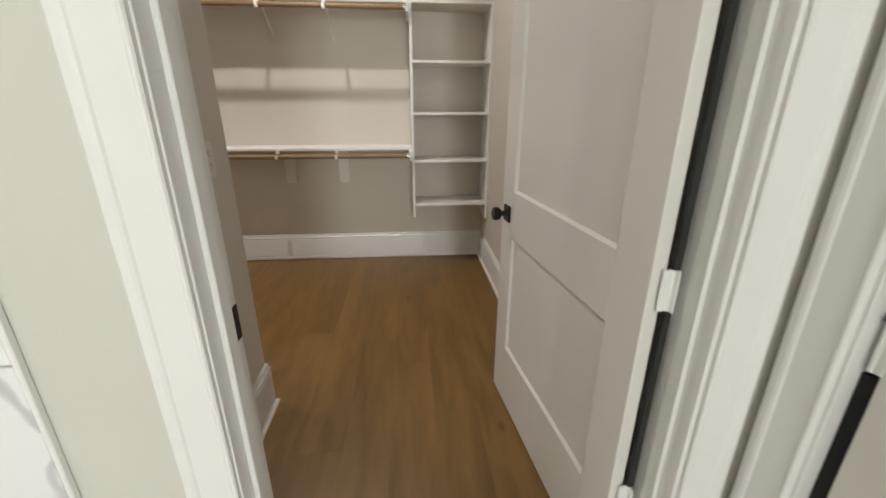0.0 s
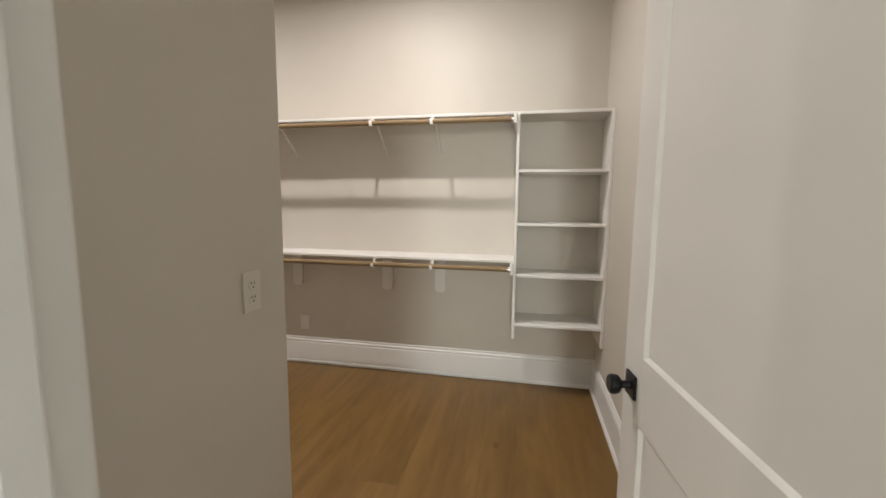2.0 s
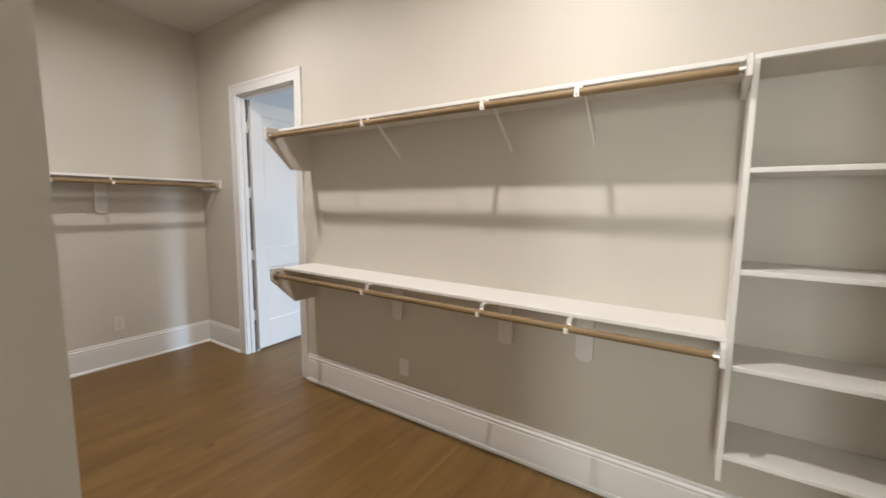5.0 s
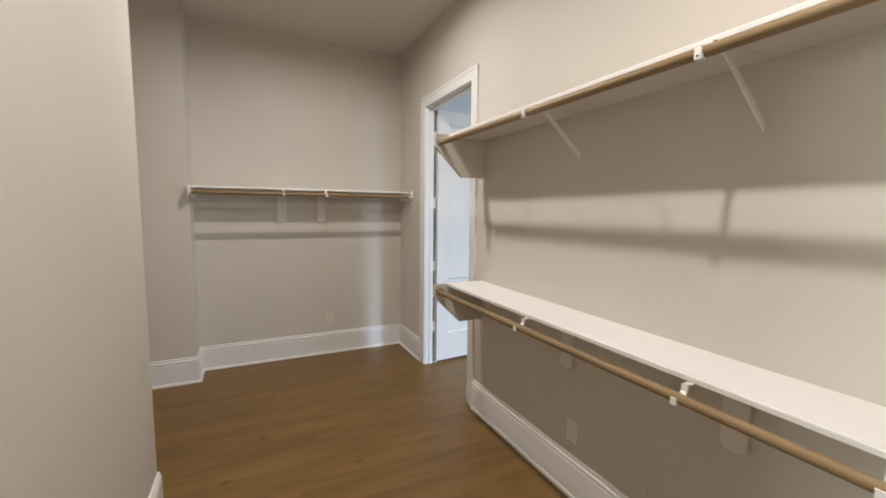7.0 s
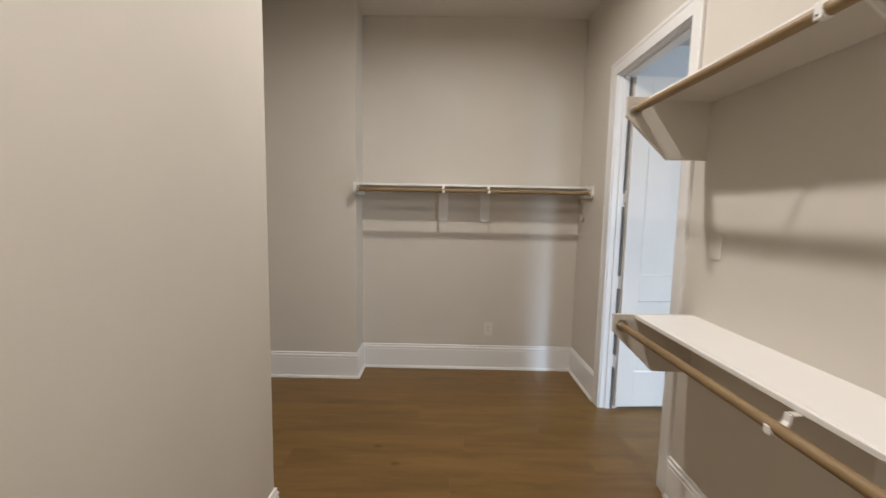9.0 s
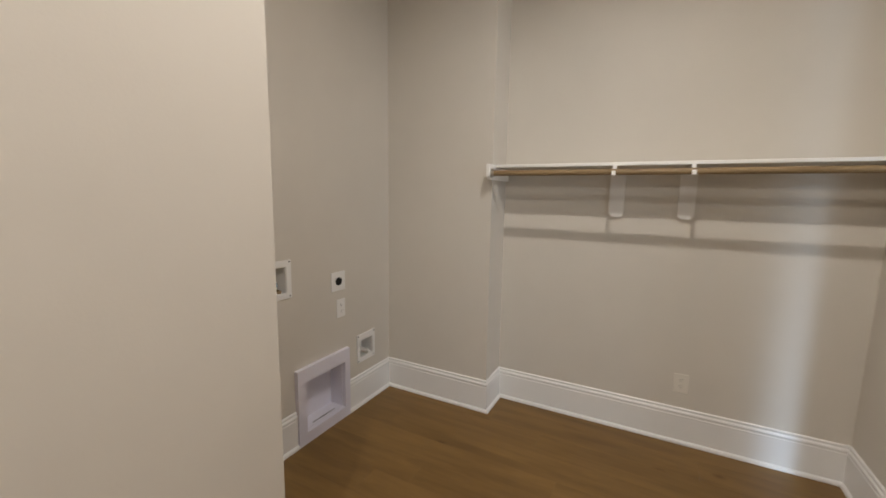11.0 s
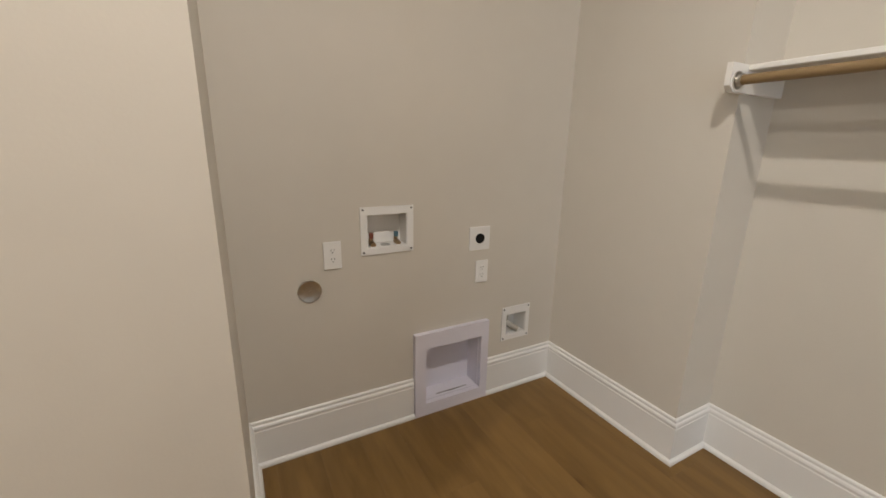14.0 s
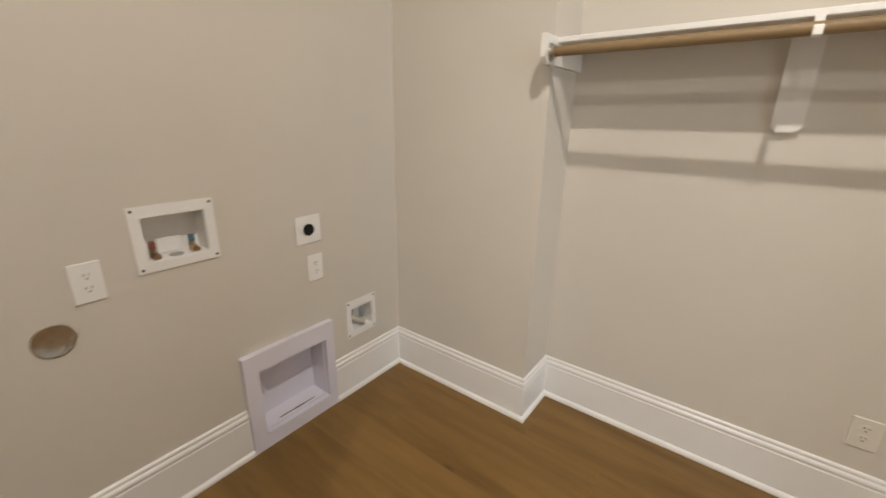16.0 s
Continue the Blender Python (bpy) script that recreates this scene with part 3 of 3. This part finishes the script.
for i, y in enumerate((3.83, 4.203)):
    if i == 0:
        proto3 = rod_bracket(0.33, 0.295, 1, 0.038, 0.0452, 0.12)
        proto3.matrix_basis = pose(-2.77, y, WTOP - 0.019, 0, 0, 90)
    else:
        copy_thing(proto3, pose(-2.77, y, WTOP - 0.019, 0, 0, 90))


# ---- wall plates ----
def outlet(m, w, h, label, mat=None, sockets=True):
    """A wall plate in local space: the wall at y 0, standing out along -y, centred on the origin."""
    o = thing("outlet", (0, 0, 0), label, "outlet", "outlets")
    o.matrix_basis = m
    mat = mat or PLASTIC
    part("cover_plate", box(bmesh.new(), (-w / 2, -0.006, -h / 2), (w / 2, 0, h / 2), 0.0025, 2), mat, o)
    if sockets:
        for z in (-0.020, 0.020):
            f = part("receptacle", cylinder(bmesh.new(), (0, -0.0075, z), (0, -0.005, z), 0.0165, seg=20), mat, o)
            for x in (-0.0065, 0.0065):
                part("slot", box(bmesh.new(), (x - 0.0012, -0.0080, z + 0.001), (x + 0.0012, -0.0072, z + 0.009)), DARK, f)
            part("slot", cylinder(bmesh.new(), (0, -0.0082, z - 0.007), (0, -0.0072, z - 0.007), 0.0026, seg=10), DARK, f)
    else:
        part("insert", box(bmesh.new(), (-w * 0.24, -0.0075, -h * 0.3), (w * 0.24, -0.005, h * 0.3), 0.001), mat, o)
    return o


outlet(pose(-0.085, 5.05, 0.352), 0.078, 0.12, "white outlet cover on the wall under the shelf", sockets=False)
outlet(pose(-0.912, 5.05, 1.344), 0.078, 0.12, "greige painted switch plate between the wall shelves", PATCH, False)
outlet(pose(0.322, 5.05, 0.362), 0.078, 0.12, "wall-coloured blank cover plate under the shelf", PATCH, False)
outlet(pose(-2.77, 4.265, 0.38, 0, 0, 90), 0.078, 0.12, "off-white duplex outlet on the closet end wall", ALMOND)
outlet(pose(1.012, 2.95, 1.136, 0, 0, 90), 0.072, 0.116, "off-white duplex outlet on the partition by the entry", ALMOND)
FLIP = 180
outlet(pose(-1.204, 2.28, 0.93, 0, 0, FLIP), 0.076, 0.122, "white duplex outlet on the laundry wall")
outlet(pose(-1.976, 2.28, 0.755, 0, 0, FLIP), 0.076, 0.122, "white duplex outlet on the laundry wall")

dryer = thing("dryer_outlet", (-1.955, 2.28, 0.936), "square white dryer outlet with a round black socket", "outlet")
part("cover_plate", box(bmesh.new(), (-0.062, 0, -0.062), (0.062, 0.006, 0.062), 0.0025, 2), PLASTIC, dryer)
part("socket", cylinder(bmesh.new(), (0, 0.004, 0), (0, 0.011, 0), 0.026, seg=28), BLACK, dryer, "round black socket", smooth=True)
cover = thing("round_cover", (-1.101, 2.28, 0.781), "round brushed nickel cover plate on the laundry wall", "cover plate")
bm = turned(((0.051, 0.0005), (0.051, 0.003), (0.0495, 0.0048), (0.046, 0.0050), (0.044, 0.0040), (0.012, 0.0038)))
bmesh.ops.rotate(bm, verts=bm.verts[:], cent=(0, 0, 0), matrix=Matrix.Rotation(radians(-90), 3, "X"))
part("disk", bm, NICKEL, cover, smooth=True)
part("screw", cylinder(bmesh.new(), (0, 0.004, 0), (0, 0.0065, 0), 0.005, seg=12), NICKEL, cover, smooth=True)


def recessed_box(name, x0, x1, z0, z1, hole, depth, proud, mat, label, category, inner=None):
    """A framed box sunk into the laundry wall; hole is its mouth (x0, x1, z0, z1)."""
    y = 2.28
    t = thing(name, ((x0 + x1) / 2, y, z0), label, category)
    a, b, c, d = hole
    o = t.matrix_basis.translation
    bm = wall_with_holes(bmesh.new(), "x", x0, x1, y + 0.0005, y + proud, z0, z1, [hole])
    for v in bm.verts:
        v.co -= o
    bmesh.ops.bevel(bm, geom=[e for e in bm.edges if e.is_manifold and e.calc_face_angle(0) > 1], offset=min(0.003, proud * 0.3), segments=2, affect="EDGES")
    part("frame", bm, mat, t)
    bm = bmesh.new()
    e = 0.003
    for lo, hi in (((a, y - depth, c), (b, y - depth + e, d)), ((a, y - depth + e, c), (a + e, y, d)), ((b - e, y - depth + e, c), (b, y, d)),
                   ((a + e, y - depth + e, c), (b - e, y, c + e)), ((a + e, y - depth + e, d - e), (b - e, y, d))):
        box(bm, Vector(lo) - o, Vector(hi) - o)
    part("recess", bm, inner or mat, t)
    return t


washer = recessed_box("washer_box", -1.582, -1.330, 0.914, 1.13, WB, 0.085, 0.006, PLASTIC, "white washer hook-up box with two valves", "washer box")
ow = washer.matrix_basis.translation
for x in (-1.570, -1.342):
    for z in (0.926, 1.118):
        part("screw", cylinder(bmesh.new(), Vector((x, 2.286, z)) - ow, Vector((x, 2.288, z)) - ow, 0.0045, seg=10), DARK, washer)
for x, hm in ((-1.392, RED), (-1.513, BLUE)):
    p = Vector((x, 2.235, 0.947)) - ow
    v = part("valve", cylinder(bmesh.new(), p, p + Vector((0, 0, 0.03)), 0.010, seg=14), BRASS, washer, "brass supply valve", smooth=True)
    part("spout", cylinder(bmesh.new(), p + Vector((0, 0, 0.012)), p + Vector((0, 0.036, 0.006)), 0.0115, 0.0125, 14), BRASS, v, smooth=True)
    part("handle", box(bmesh.new(), p + Vector((-0.009, -0.004, 0.030)), p + Vector((0.009, 0.012, 0.056)), 0.003, 2), hm, v, "red lever" if hm is RED else "blue lever")
part("drain_plate", box(bmesh.new(), Vector((-1.492, 2.197, 0.947)) - ow, Vector((-1.415, 2.206, 1.0)) - ow, 0.002), PLASTIC, washer)
part("drain", cylinder(bmesh.new(), Vector((-1.455, 2.25, 0.9455)) - ow, Vector((-1.455, 2.25, 0.949)) - ow, 0.022, seg=24), GREYPIPE, washer)

gas = recessed_box("gas_box", -2.325, -2.13, 0.312, 0.515, GB, 0.10, 0.006, PLASTIC, "white hook-up box with a gas valve", "gas box")
og = gas.matrix_basis.translation
for x in (-2.313, -2.142):
    for z in (0.324, 0.503):
        part("screw", cylinder(bmesh.new(), Vector((x, 2.286, z)) - og, Vector((x, 2.288, z)) - og, 0.0045, seg=10), DARK, gas)
p = Vector((-2.197, 2.228, 0.405)) - og
vb = part("valve", cylinder(bmesh.new(), p + Vector((0.0, -0.012, 0.05)), p + Vector((0, 0, -0.012)), 0.0165, seg=18), VALVE, gas, "pale grey gas valve", smooth=True)
part("nut", cylinder(bmesh.new(), p + Vector((0, -0.008, 0.018)), p + Vector((0, -0.005, 0.034)), 0.0205, seg=6), VALVE, vb)
part("elbow", cylinder(bmesh.new(), p + Vector((0.002, -0.002, -0.008)), p + Vector((-0.040, 0.040, -0.036)), 0.0165, 0.0155, 18), VALVE, vb, smooth=True)
part("cap", cylinder(bmesh.new(), p + Vector((-0.040, 0.040, -0.036)), p + Vector((-0.052, 0.052, -0.044)), 0.0195, seg=6), VALVE, vb)

vent = recessed_box("dryer_vent_box", -2.027, -1.583, 0.0, 0.474, DV, 0.105, 0.028, LILAC, "lilac-white recessed dryer vent box at the floor", "vent box")

ov = vent.matrix_basis.translation
for x0, x1, y0, w in ((-1.92, -1.86, 2.262, 0.005), (-1.86, -1.80, 2.264, 0.009), (-1.80, -1.73, 2.261, 0.006)):
    part("torn_edge", box(bmesh.new(), Vector((x0, y0 - w, 0.073)) - ov, Vector((x1 - 0.002, y0, 0.0755)) - ov, 0.001), GAP, vent, "torn grey sealing tape")

# access panel on the east wall
px, pa, pb, pz0, pz1 = 2.312, 3.60, 3.985, 0.69, 1.535
VENT_Y = pb - 0.30
ap = thing("access_panel", (px, (pa + pb) / 2, pz0), "white metal wiring enclosure with vents on the wall", "wall panel")
op = ap.matrix_basis.translation
part("cover", box(bmesh.new(), Vector((px - 0.012, pa, pz0)) - op, Vector((px, pb, pz1)) - op, 0.004, 2), PANEL, ap)
dr = part("door", box(bmesh.new(), Vector((px - 0.020, pa + 0.04, pz0 + 0.05)) - op, Vector((px - 0.012, pb - 0.04, pz1 - 0.075)) - op, 0.003, 2), PANEL, ap)
part("lip", box(bmesh.new(), Vector((px - 0.024, pa + 0.005, pz1 - 0.02)) - op, Vector((px - 0.012, pb - 0.02, pz1 - 0.008)) - op, 0.002), PANEL, ap)
part("lip", box(bmesh.new(), Vector((px - 0.024, pa + 0.005, pz0 + 0.008)) - op, Vector((px - 0.012, pb - 0.02, pz0 + 0.02)) - op, 0.002), PANEL, ap)
for k in range(48):
    z = pz0 + 0.075 + k * 0.0138
    part("vent_slot", box(bmesh.new(), Vector((px - 0.0208, VENT_Y - 0.010, z)) - op, Vector((px - 0.0198, VENT_Y, z + 0.007)) - op), GAP, dr)
part("latch_slot", box(bmesh.new(), Vector((px - 0.0208, VENT_Y - 0.05, pz1 - 0.118)) - op, Vector((px - 0.0198, VENT_Y + 0.07, pz1 - 0.112)) - op), GAP, dr)

# ---- floor planks, along y ----
rng = random.Random(4)
PW = 0.19
x = -2.80
while x < 2.36:
    y = 2.22 - rng.uniform(0.1, 1.5)
    while y < 8.6:
        ln = rng.choice((1.2, 1.5, 1.8, 2.1))
        y0, y1 = max(y, 2.222), min(y + ln, 8.6)
        y += ln
        if y1 - y0 < 0.05 or (x > -0.7 and x + PW < 0.9 and y1 < 3.05):
            continue
        ob = part("plank", box(bmesh.new(), (-PW / 2 + 0.0001, -(y1 - y0) / 2 + 0.0001, -0.012), (PW / 2 - 0.0001, (y1 - y0) / 2 - 0.0001, 0.0), 0.0003), OAK, floor)
        ob.location = (x + PW / 2, (y0 + y1) / 2, rng.uniform(-0.0002, 0.0))
    x += PW
